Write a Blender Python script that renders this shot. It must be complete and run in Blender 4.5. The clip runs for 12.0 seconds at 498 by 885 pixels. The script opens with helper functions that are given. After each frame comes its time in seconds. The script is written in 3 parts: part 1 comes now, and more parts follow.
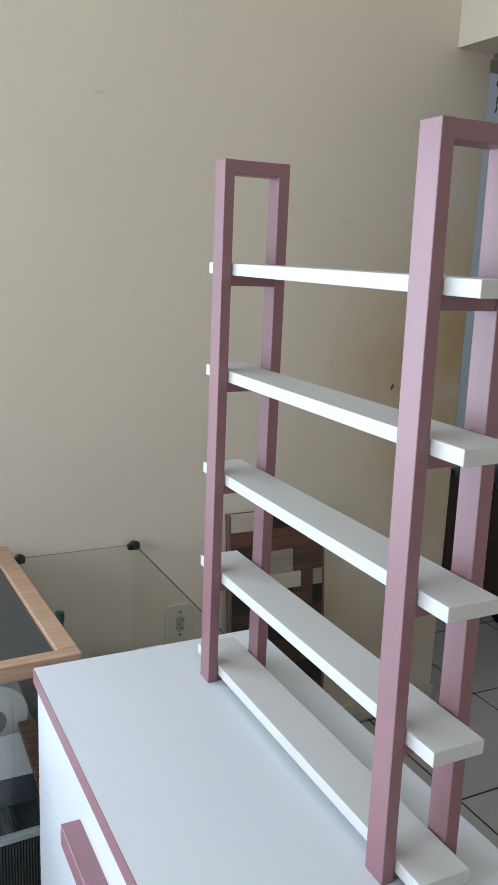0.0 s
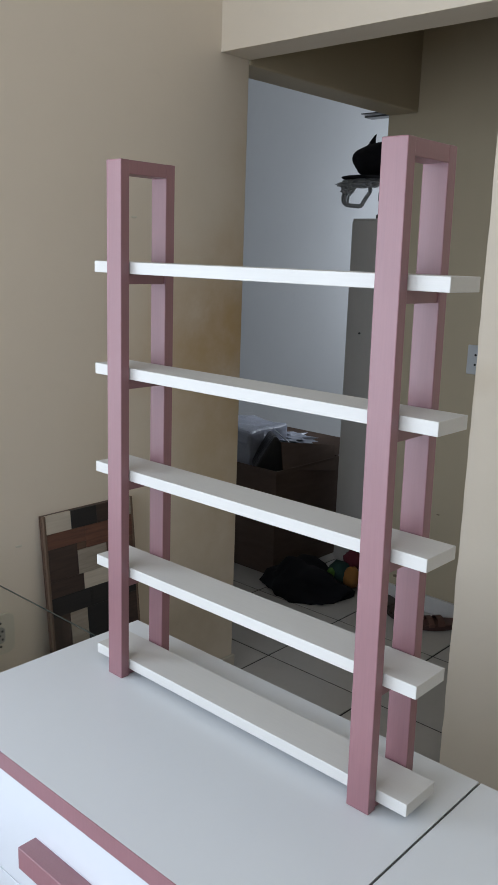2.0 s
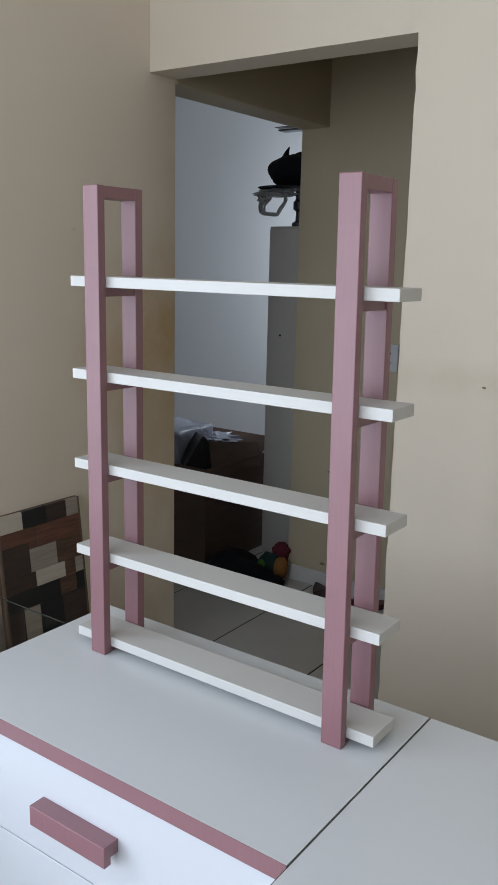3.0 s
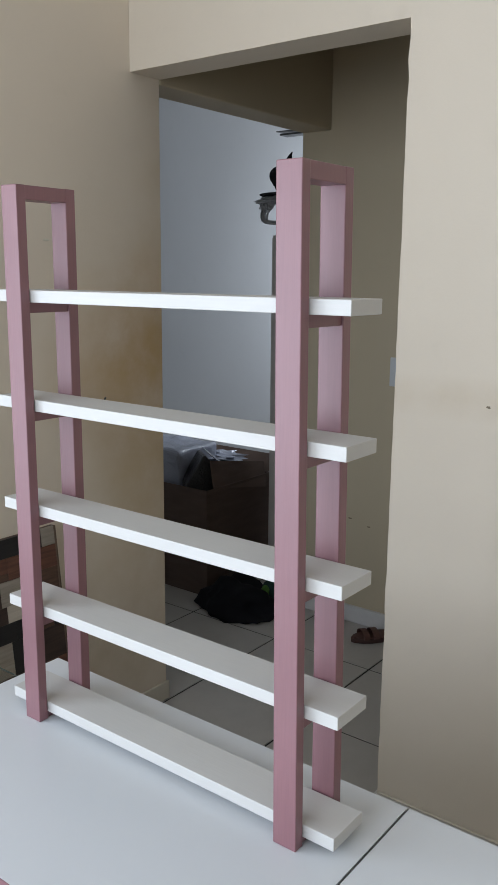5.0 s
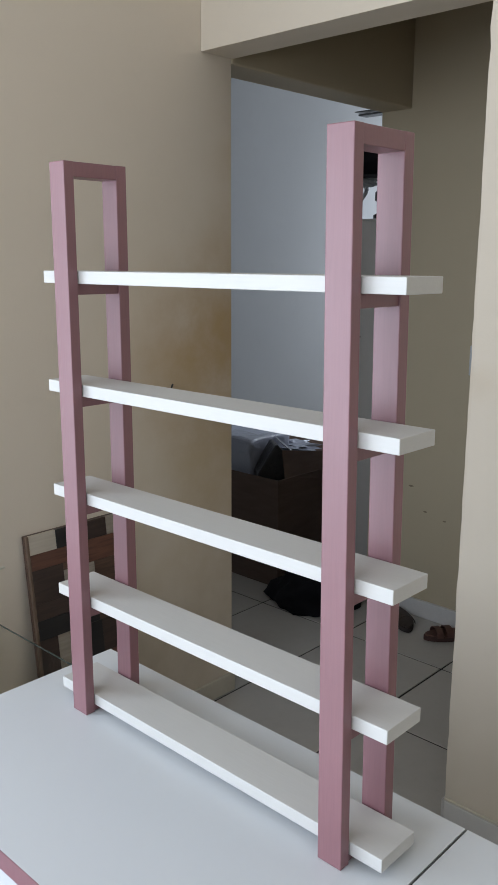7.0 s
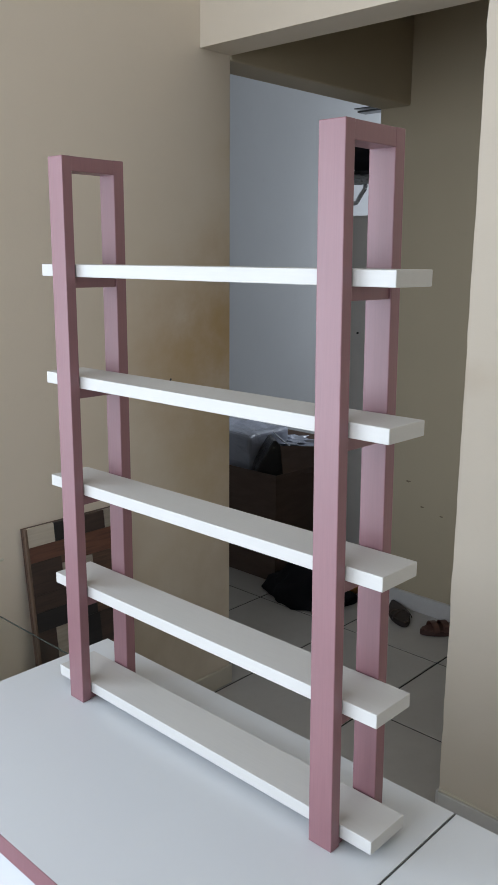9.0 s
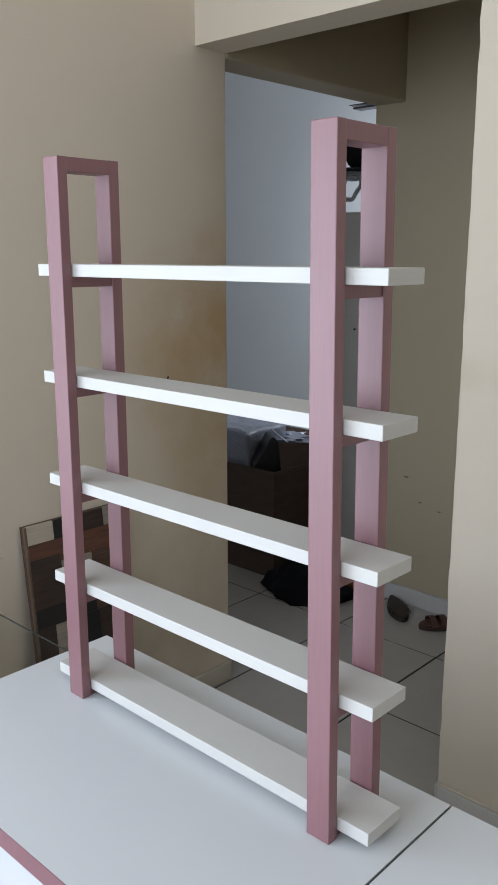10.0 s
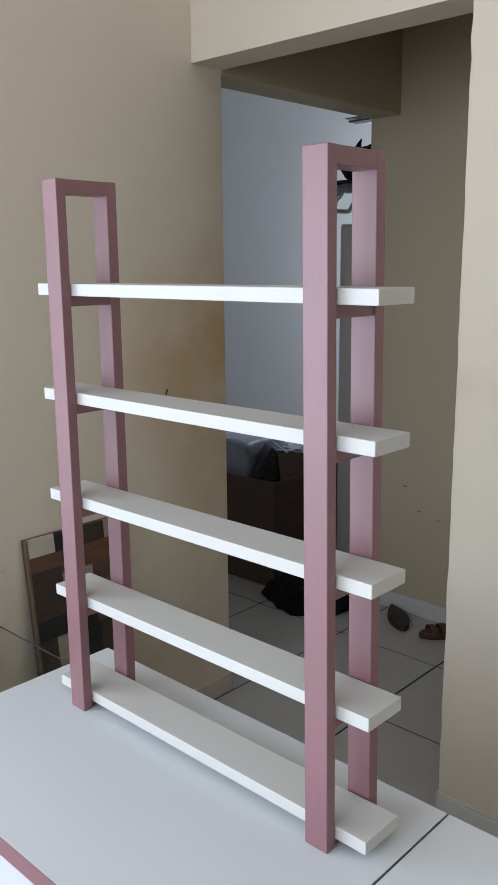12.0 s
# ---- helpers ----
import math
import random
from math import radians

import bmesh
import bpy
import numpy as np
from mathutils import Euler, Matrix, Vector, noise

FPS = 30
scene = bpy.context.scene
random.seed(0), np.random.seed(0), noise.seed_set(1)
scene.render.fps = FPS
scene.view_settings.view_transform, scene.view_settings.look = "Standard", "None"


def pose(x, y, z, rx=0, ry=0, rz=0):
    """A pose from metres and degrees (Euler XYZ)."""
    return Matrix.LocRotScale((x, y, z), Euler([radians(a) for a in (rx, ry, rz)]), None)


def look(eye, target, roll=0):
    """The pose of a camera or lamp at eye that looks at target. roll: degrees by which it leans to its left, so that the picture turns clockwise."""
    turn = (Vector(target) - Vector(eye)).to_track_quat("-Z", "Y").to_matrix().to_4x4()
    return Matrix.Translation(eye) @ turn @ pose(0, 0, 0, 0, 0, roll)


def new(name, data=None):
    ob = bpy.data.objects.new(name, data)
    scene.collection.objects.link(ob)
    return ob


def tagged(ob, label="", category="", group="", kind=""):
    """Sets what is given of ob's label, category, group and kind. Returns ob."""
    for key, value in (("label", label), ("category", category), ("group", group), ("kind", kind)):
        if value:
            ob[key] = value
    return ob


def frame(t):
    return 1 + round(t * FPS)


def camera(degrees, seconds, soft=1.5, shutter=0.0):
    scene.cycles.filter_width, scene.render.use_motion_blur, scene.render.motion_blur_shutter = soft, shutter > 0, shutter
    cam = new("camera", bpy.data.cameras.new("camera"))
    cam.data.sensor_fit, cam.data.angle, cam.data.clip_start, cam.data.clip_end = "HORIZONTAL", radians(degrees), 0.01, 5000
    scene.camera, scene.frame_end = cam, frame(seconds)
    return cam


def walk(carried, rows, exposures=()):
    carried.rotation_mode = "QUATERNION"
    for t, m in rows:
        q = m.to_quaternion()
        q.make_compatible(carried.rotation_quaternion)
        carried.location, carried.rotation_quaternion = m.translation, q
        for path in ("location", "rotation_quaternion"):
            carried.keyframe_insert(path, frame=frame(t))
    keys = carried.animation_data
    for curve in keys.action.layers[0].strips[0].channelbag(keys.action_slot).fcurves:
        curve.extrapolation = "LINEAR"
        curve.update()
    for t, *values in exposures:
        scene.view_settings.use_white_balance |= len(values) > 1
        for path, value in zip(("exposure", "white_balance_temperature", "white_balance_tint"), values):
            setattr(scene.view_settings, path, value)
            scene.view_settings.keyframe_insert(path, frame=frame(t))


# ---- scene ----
cam = camera(33.4, 12.0)
PATH = [
    (0, (0.008, 0.003, 1.527), (0.887, 1.744, 1.087), 2.4),
    (0.5, (-0.18, -0.06, 1.531), (0.875, 1.58, 1.088), 1.2),
    (1, (-0.235, 0.006, 1.524), (0.994, 1.523, 1.09), 2.3),
    (1.5, (-0.231, 0.127, 1.523), (1.132, 1.525, 1.089), 1.1),
    (2, (-0.285, 0.152, 1.528), (1.168, 1.455, 1.091), 1.9),
    (2.5, (-0.395, 0.151, 1.536), (1.134, 1.363, 1.096), 1.7),
    (3, (-0.474, 0.124, 1.544), (1.119, 1.256, 1.119), 1.3),
    (3.5, (-0.492, 0.115, 1.551), (1.138, 1.205, 1.159), 1.8),
    (3.7, (-0.488, 0.117, 1.548), (1.144, 1.207, 1.158), 1.6),
    (5.3, (-0.196, 0.155, 1.538), (1.327, 1.388, 1.134), 0.3),
    (5.5, (-0.184, 0.159, 1.535), (1.313, 1.421, 1.128), 0.2),
    (6, (-0.169, 0.16, 1.53), (1.293, 1.461, 1.116), 0.1),
    (6.5, (-0.163, 0.16, 1.529), (1.284, 1.475, 1.109), 0.1),
    (7, (-0.162, 0.157, 1.528), (1.265, 1.492, 1.102), 0.2),
    (9, (-0.171, 0.138, 1.524), (1.255, 1.472, 1.091), 0.4),
    (9.5, (-0.172, 0.133, 1.526), (1.255, 1.465, 1.089), 0.2),
    (10, (-0.175, 0.129, 1.527), (1.252, 1.46, 1.086), -0.0),
    (10.5, (-0.179, 0.124, 1.532), (1.25, 1.452, 1.093), -0.2),
    (11, (-0.186, 0.121, 1.529), (1.243, 1.448, 1.085), -0.3),
    (11.5, (-0.194, 0.119, 1.539), (1.232, 1.452, 1.103), -0.3),
    (12, (-0.185, 0.112, 1.54), (1.244, 1.447, 1.12), -0.5),
]
EXPOSURES = [(t, stops, 6130 + 250 * min(1, t), tint) for t, stops, tint in ((0.0, 0.38, 9.0), (0.5, 0.27, 11.0), (1.0, 0.20, 12.0), (1.5, 0.16, 12.0), (2.5, 0.0, 12.0), (3.7, -0.10, 12.0), (5.3, 0.17, 12.0), (7.0, 0.18, 12.0), (12.0, 0.18, 12.0))]
walk(cam, [(t, look(eye, target, roll)) for t, eye, target, roll in PATH], EXPOSURES)

# ---- light ----
world = bpy.data.worlds.new("sky")
scene.world = world
world.use_nodes = True
wn, wl = world.node_tree.nodes, world.node_tree.links
sky = wn.new("ShaderNodeTexSky")
sky.sky_type, sky.sun_disc = "NISHITA", False
sky.sun_elevation, sky.sun_rotation = radians(48), radians(200)
wl.new(sky.outputs[0], wn["Background"].inputs[0])
wn["Background"].inputs[1].default_value = 0.1


def window_light(name, eye, target, wide, high, watts, colour):
    lamp = bpy.data.lights.new(name, "AREA")
    lamp.shape, lamp.size, lamp.size_y = "RECTANGLE", wide, high
    lamp.energy, lamp.color = watts, colour
    ob = new(name, lamp)
    ob.matrix_world = look(eye, target)
    return ob


MAIN_WATTS, SIDE_WATTS, BACK_WATTS = 50.0, 80.0, 23.0
window_light("window_daylight", (-2.58, 1.0, 1.9), (0, 1.0, 1.55), 1.8, 1.7, MAIN_WATTS, (0.79, 0.885, 1.0))
window_light("patio_door_daylight", (-1.275, 2.08, 1.08), (-1.275, 0, 1.0), 2.16, 1.94, SIDE_WATTS, (0.77, 0.88, 1.0))
window_light("back_window_daylight", (3.84, 2.27, 1.65), (3.84, 5, 1.65), 0.66, 1.2, BACK_WATTS, (0.84, 0.92, 1.0))


# ---- materials ----
def material(name, colour, rough=0.5, metal=0.0):
    m = bpy.data.materials.new(name)
    m.use_nodes = True
    b = m.node_tree.nodes["Principled BSDF"]
    b.inputs["Base Color"].default_value = (*colour, 1)
    b.inputs["Roughness"].default_value, b.inputs["Metallic"].default_value = rough, metal
    return m, m.node_tree.nodes, m.node_tree.links, b


def coords(n, l, scale=(1, 1, 1), kind="Object"):
    tc, mp = n.new("ShaderNodeTexCoord"), n.new("ShaderNodeMapping")
    l.new(tc.outputs[kind], mp.inputs[0])
    mp.inputs["Scale"].default_value = scale
    return mp.outputs[0]


def noise_tex(n, l, vec, scale, detail=4, rough=0.55):
    t = n.new("ShaderNodeTexNoise")
    l.new(vec, t.inputs["Vector"])
    t.inputs["Scale"].default_value, t.inputs["Detail"].default_value, t.inputs["Roughness"].default_value = scale, detail, rough
    return t.outputs[0]


def ramp(n, l, fac, stops):
    r = n.new("ShaderNodeValToRGB")
    l.new(fac, r.inputs[0])
    while len(r.color_ramp.elements) < len(stops):
        r.color_ramp.elements.new(0.5)
    for e, (p, c) in zip(r.color_ramp.elements, stops):
        e.position, e.color = p, (*c, 1)
    return r.outputs[0]


def mixed(n, l, fac, a, b, blend="MIX"):
    m = n.new("ShaderNodeMix")
    m.data_type, m.blend_type = "RGBA", blend
    for sock, v in ((m.inputs[0], fac), (m.inputs[6], a), (m.inputs[7], b)):
        if hasattr(v, "links"):
            l.new(v, sock)
        else:
            sock.default_value = v if isinstance(v, float) else (*v, 1)
    return m.outputs[2]


def span(n, l, v, a, b, c=0.0, d=1.0):
    r = n.new("ShaderNodeMapRange")
    l.new(v, r.inputs[0])
    for i, x in enumerate((a, b, c, d)):
        r.inputs[i + 1].default_value = x
    return r.outputs[0]


def bump(n, l, b, height, strength, distance=0.002):
    k = n.new("ShaderNodeBump")
    l.new(height, k.inputs["Height"])
    k.inputs["Strength"].default_value, k.inputs["Distance"].default_value = strength, distance
    l.new(k.outputs[0], b.inputs["Normal"])


def shade(c, f):
    return tuple(min(1.0, v * f) for v in c)


def painted(name, colour, rough, grain=(60, 60, 3), depth=0.06, relief=0.25):
    """Brushed paint over wood: fine streaks along the grain, cloudy wear."""
    m, n, l, b = material(name, colour, rough)
    v = coords(n, l, grain)
    fine = noise_tex(n, l, v, 6, 5, 0.6)
    broad = noise_tex(n, l, coords(n, l), 7, 3)
    c = mixed(n, l, fine, shade(colour, 1 - depth), shade(colour, 1 + depth))
    c = mixed(n, l, span(n, l, broad, 0.35, 0.7, 0.0, 0.35), c, shade(colour, 1 - 1.6 * depth))
    l.new(c, b.inputs["Base Color"])
    l.new(span(n, l, broad, 0.2, 0.8, rough - 0.03, rough + 0.04), b.inputs["Roughness"])
    bump(n, l, b, fine, relief, 0.0006)
    return m


def wall_paint(name, colour, marks=()):
    """Old matt emulsion with roller relief, smudges and soft colour marks: stains, also painted shade (place, radii,
    colour, amount).
    """
    m, n, l, b = material(name, colour, 0.62)
    pos = coords(n, l, (1, 1, 1))
    cloud = noise_tex(n, l, pos, 1.6, 5, 0.6)
    smudge = noise_tex(n, l, pos, 9, 5, 0.65)
    c = mixed(n, l, cloud, shade(colour, 0.93), shade(colour, 1.05))
    c = mixed(n, l, span(n, l, smudge, 0.6, 0.8, 0.0, 0.22), c, shade(colour, 0.8))
    for place, radii, tint, amount in marks:
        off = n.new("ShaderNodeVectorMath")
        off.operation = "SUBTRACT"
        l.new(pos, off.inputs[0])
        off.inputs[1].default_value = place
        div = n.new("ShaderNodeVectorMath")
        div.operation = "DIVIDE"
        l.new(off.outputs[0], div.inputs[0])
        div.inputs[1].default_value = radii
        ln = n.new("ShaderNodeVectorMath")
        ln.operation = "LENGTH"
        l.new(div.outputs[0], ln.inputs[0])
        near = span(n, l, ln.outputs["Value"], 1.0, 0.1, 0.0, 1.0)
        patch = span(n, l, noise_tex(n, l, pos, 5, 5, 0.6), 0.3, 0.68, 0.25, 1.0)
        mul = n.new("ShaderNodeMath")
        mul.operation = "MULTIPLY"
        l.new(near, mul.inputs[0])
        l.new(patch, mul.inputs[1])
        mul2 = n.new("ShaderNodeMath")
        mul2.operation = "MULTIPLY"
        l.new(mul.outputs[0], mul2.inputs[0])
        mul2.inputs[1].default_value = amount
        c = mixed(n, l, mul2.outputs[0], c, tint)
    l.new(c, b.inputs["Base Color"])
    bump(n, l, b, noise_tex(n, l, pos, 120, 4, 0.6), 0.22, 0.0015)
    return m


def wood(name, colour, dark, grain=(3, 40, 40), rough=0.5):
    m, n, l, b = material(name, colour, rough)
    v = coords(n, l, grain)
    g = noise_tex(n, l, v, 3, 6, 0.62)
    oi = n.new("ShaderNodeObjectInfo")
    c = ramp(n, l, g, ((0.3, dark), (0.7, colour)))
    c = mixed(n, l, span(n, l, oi.outputs["Random"], 0, 1, 0.0, 0.35), c, dark)
    l.new(c, b.inputs["Base Color"])
    bump(n, l, b, g, 0.3, 0.0008)
    return m


BEIGE = (0.72, 0.635, 0.525)
PINK = painted("dusty_pink_paint", (0.232, 0.106, 0.120), 0.45, depth=0.13)
PINK.node_tree.nodes["Principled BSDF"].inputs["Specular IOR Level"].default_value = 0.35
PINK.node_tree.nodes["Principled BSDF"].inputs["Coat Weight"].default_value = 0.6
PINK.node_tree.nodes["Principled BSDF"].inputs["Coat Roughness"].default_value = 0.45
WHITE_SHELF = painted("white_brushed_paint", (0.56, 0.55, 0.525), 0.5, (60, 3, 60), 0.045, 0.3)
WHITE_TOP = painted("white_laminate", (0.625, 0.645, 0.662), 0.32, (8, 8, 8), 0.012, 0.02)
WHITE_BODY = painted("white_lacquer", (0.55, 0.565, 0.595), 0.35, (6, 6, 6), 0.015, 0.05)
LEFT_PAINT = wall_paint("beige_wall_paint", BEIGE, (
    ((1.76, 2.1, 1.25), (0.46, 9, 0.40), (0.44, 0.235, 0.055), 1.0),
    ((1.82, 2.1, 1.0), (0.34, 9, 0.75), (0.44, 0.28, 0.11), 0.8),
    ((1.84, 2.1, 1.9), (0.16, 9, 0.5), (0.50, 0.38, 0.21), 0.4),
    ((1.85, 2.1, 0.9), (0.8, 9, 1.05), (0.57, 0.45, 0.27), 0.7),
    ((1.55, 2.1, 0.25), (0.5, 9, 0.35), (0.32, 0.25, 0.16), 0.4)))
DOOR_PAINT = wall_paint("cream_wall_paint", (0.69, 0.61, 0.50), (
    ((1.7, 0.95, 1.24), (9, 0.5, 0.06), (0.42, 0.30, 0.16), 0.35),
    # wide low patch: soft shadow past the dresser, put faintly into the colour
    ((1.7, 0.75, 0.45), (9, 0.35, 0.5), (0.50, 0.41, 0.29), 0.12),
    # narrow upright strip, browner towards the doorway edge
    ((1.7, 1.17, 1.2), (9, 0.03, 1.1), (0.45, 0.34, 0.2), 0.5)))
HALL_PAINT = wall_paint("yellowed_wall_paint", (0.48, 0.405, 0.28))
BACK_PAINT = wall_paint("pale_grey_wall_paint", (0.65, 0.665, 0.68))
CEILING_PAINT = wall_paint("ceiling_paint", (0.80, 0.78, 0.74))
SKIRT = painted("cream_tile_skirting", (0.58, 0.53, 0.44), 0.4, (8, 8, 8), 0.06)
GREY_SKIRT = painted("greyed_tile_skirting", (0.60, 0.58, 0.555), 0.35, (8, 8, 8), 0.08)
GROUT = material("dark_grout", (0.025, 0.023, 0.022), 0.95)[0]
BLACK = material("black_plastic", (0.012, 0.012, 0.013), 0.4)[0]
# near-black colour for the shade in the gap between the dressers
SEAM = material("gap_shade", (0.02, 0.02, 0.02), 0.8)[0]
CHROME_DARK = material("dark_metal", (0.12, 0.12, 0.12), 0.35, 0.9)[0]


def tile_material():
    m, n, l, b = material("glazed_floor_tile", (0.6, 0.57, 0.52), 0.22)
    oi = n.new("ShaderNodeObjectInfo")
    v = coords(n, l)
    cloud = noise_tex(n, l, v, 6, 5, 0.6)
    c = mixed(n, l, cloud, (0.40, 0.375, 0.345), (0.49, 0.465, 0.43))
    c = mixed(n, l, span(n, l, oi.outputs["Random"], 0, 1, 0, 0.2), c, (0.45, 0.43, 0.40))
    dirt = noise_tex(n, l, v, 28, 6, 0.7)
    c = mixed(n, l, span(n, l, dirt, 0.5, 0.9, 0, 0.25), c, (0.3, 0.27, 0.22))
    l.new(c, b.inputs["Base Color"])
    l.new(span(n, l, cloud, 0.1, 0.9, 0.28, 0.38), b.inputs["Roughness"])
    return m


TILE = tile_material()


def glass_material(name, tint):
    m, n, l, b = material(name, tint, 0.02)
    clear, gloss, mix, fr = n.new("ShaderNodeBsdfTransparent"), n.new("ShaderNodeBsdfGlossy"), n.new("ShaderNodeMixShader"), n.new("ShaderNodeLayerWeight")
    clear.inputs[0].default_value, gloss.inputs["Roughness"].default_value = (*tint, 1), 0.02
    l.new(span(n, l, fr.outputs["Facing"], 0.55, 1.0, 0.035, 0.5), mix.inputs[0])
    l.new(clear.outputs[0], mix.inputs[1])
    l.new(gloss.outputs[0], mix.inputs[2])
    l.new(mix.outputs[0], n["Material Output"].inputs[0])
    return m


GLASS = glass_material("clear_glass", (0.985, 0.992, 0.988))


# ---- building helpers ----
def slab(lo, hi, bevel=0.0, segments=2, bm=None):
    """A box between two corners, its edges rounded by bevel."""
    own = bmesh.new()
    bmesh.ops.create_cube(own, size=1.0)
    for v in own.verts:
        v.co = Vector([a + (b - a) * (c + 0.5) for a, b, c in zip(lo, hi, v.co)])
    if bevel:
        bmesh.ops.bevel(own, geom=own.edges[:], offset=bevel, segments=segments, affect="EDGES", profile=0.5)
    if bm is None:
        return own
    tmp = bpy.data.meshes.new("tmp")
    own.to_mesh(tmp)
    bm.from_mesh(tmp)
    own.free()
    bpy.data.meshes.remove(tmp)
    return bm


def cylinder(p, q, r0, r1=None, sides=20, bm=None):
    own = bmesh.new() if bm is None else bm
    p, q = Vector(p), Vector(q)
    m = Matrix.Translation((p + q) / 2) @ (q - p).to_track_quat("Z", "Y").to_matrix().to_4x4()
    bmesh.ops.create_cone(own, cap_ends=True, segments=sides, radius1=r0, radius2=r0 if r1 is None else r1, depth=(q - p).length, matrix=m)
    return own


def prism(points, axis, a, b, bevel=0.0):
    """A flat outline drawn in the two other axes, pushed from a to b along the axis."""
    bm = bmesh.new()
    def at(p, d):
        c = list(p)
        c.insert(axis, d)
        return bm.verts.new(c)
    low, high = [at(p, a) for p in points], [at(p, b) for p in points]
    bm.faces.new(low)
    bm.faces.new(high[::-1])
    k = len(points)
    for i in range(k):
        bm.faces.new((low[i], high[i], high[(i + 1) % k], low[(i + 1) % k]))
    bmesh.ops.recalc_face_normals(bm, faces=bm.faces)
    if bevel:
        bmesh.ops.bevel(bm, geom=bm.edges[:], offset=bevel, segments=2, affect="EDGES", profile=0.5)
    return bm


def mesh_object(name, bm, mat, shift=(0, 0, 0), smooth=False):
    bmesh.ops.translate(bm, verts=bm.verts, vec=-Vector(shift))
    me = bpy.data.meshes.new(name)
    bm.to_mesh(me)
    bm.free()
    me.materials.append(mat)
    if smooth:
        me.polygons.foreach_set("use_smooth", [True] * len(me.polygons))
    return new(name, me)


def root_of(ob):
    while ob.parent:
        ob = ob.parent
    return ob


def thing(name, place, label, category, group=""):
    ob = new(name)
    ob.empty_display_size = 0.05
    ob.location = place
    return tagged(ob, label, category, group)


def part(name, bm, mat, parent, label="", smooth=False):
    """One mesh under a thing or a part; the bmesh is drawn in the world's metres."""
    ob = mesh_object(name, bm, mat, root_of(parent).location, smooth)
    ob.parent = parent
    return tagged(ob, label)


def structure(name, bm, mat, label, category):
    return tagged(mesh_object(name, bm, mat), label, category, kind="structure")


# ---- the room ----
XD, XI, YL, YI, TOP = 1.697, 1.829, 2.100, 2.240, 3.15
JAMB, LINTEL = 1.150, 2.144
XH = 2.86
structure("wall_left", slab((-0.15, YL, 0), (XI, YI, TOP), 0.004), LEFT_PAINT, "unseen pale wall that closes the room and bounces light with brown damp stains", "wall")
for n_, lo, hi in (("pier", (-2.6, YL, 0), (-2.4, YI, TOP)), ("sill", (-2.4, YL, 0), (-0.15, YI, 0.08)), ("head", (-2.4, YL, 2.1), (-0.15, YI, TOP))):
    structure("wall_patio_door_" + n_, slab(lo, hi), LEFT_PAINT, "unseen pale wall that closes the room and bounces light round a patio door opening", "wall")
def worn(k, size=0.0036):
    return size * (noise.noise(Vector((k * 0.9, 3.1, 0))) + 0.7 * noise.noise(Vector((k * 2.7, 8.2, 0))))


jamb_line = [(JAMB + worn(k), LINTEL * k / 46) for k in range(46)]
lintel_line = [(JAMB + (YL - 0.001 - JAMB) * k / 20, LINTEL + worn(k + 70, 0.001)) for k in range(21)]
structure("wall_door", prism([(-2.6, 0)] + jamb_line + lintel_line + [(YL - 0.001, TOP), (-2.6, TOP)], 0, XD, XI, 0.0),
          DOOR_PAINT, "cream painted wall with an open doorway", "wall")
wall = structure("wall_window", slab((-2.72, -2.6, 0), (-2.6, 0.05, TOP)), LEFT_PAINT, "unseen pale wall that closes the room and bounces light round a wide window", "wall")
for i, (lo, hi) in enumerate((((-2.72, 2.0, 0), (-2.6, 2.24, TOP)), ((-2.72, 0.05, 0), (-2.6, 2.0, 1.05)), ((-2.72, 0.05, 2.85), (-2.6, 2.0, TOP)))):
    structure("wall_window_%s" % ("pier", "sill", "head")[i], slab(lo, hi), LEFT_PAINT, "unseen pale wall that closes the room and bounces light beside a wide window", "wall")
# unseen wall added behind the camera, pale to bounce light onto the left wall
structure("wall_rear", slab((-2.6, -2.58, 0), (XD, -2.46, TOP)), wall_paint("pale_bounce_paint", (0.72, 0.66, 0.57)), "unseen pale wall that closes the room and bounces light", "wall")
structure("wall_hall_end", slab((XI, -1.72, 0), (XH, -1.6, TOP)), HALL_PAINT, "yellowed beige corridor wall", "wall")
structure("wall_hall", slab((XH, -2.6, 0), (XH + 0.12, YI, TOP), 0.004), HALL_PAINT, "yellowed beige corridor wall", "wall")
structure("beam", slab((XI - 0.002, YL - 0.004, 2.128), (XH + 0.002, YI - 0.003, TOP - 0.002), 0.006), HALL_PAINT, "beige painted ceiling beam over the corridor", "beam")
structure("wall_back_room", slab((4.35, YI, 0), (4.47, 5.72, TOP)), BACK_PAINT, "pale grey wall of the back room", "wall")
for n_, lo, hi in (("left", (XH + 0.12, YI - 0.12, 0), (3.45, YI, TOP)), ("right", (4.25, YI - 0.12, 0), (4.47, YI, TOP)),
                   ("sill", (3.45, YI - 0.12, 0), (4.25, YI, 1.05)), ("head", (3.45, YI - 0.12, 2.45), (4.25, YI, TOP))):
    structure("wall_back_side_" + n_, slab(lo, hi), BACK_PAINT, "pale grey wall round a narrow window", "wall")
structure("wall_back_end", slab((0.9, YI, 0), (1.02, 5.72, TOP)), BACK_PAINT, "pale grey wall of the back room", "wall")
structure("wall_back_far", slab((1.02, 5.6, 0), (4.35, 5.72, TOP)), BACK_PAINT, "pale grey wall of the back room", "wall")
structure("ceiling", slab((-2.72, -2.72, TOP), (4.47, 5.72, TOP + 0.1)), CEILING_PAINT, "off-white painted ceiling", "ceiling")


# ---- furniture ----
DTOP = 0.825


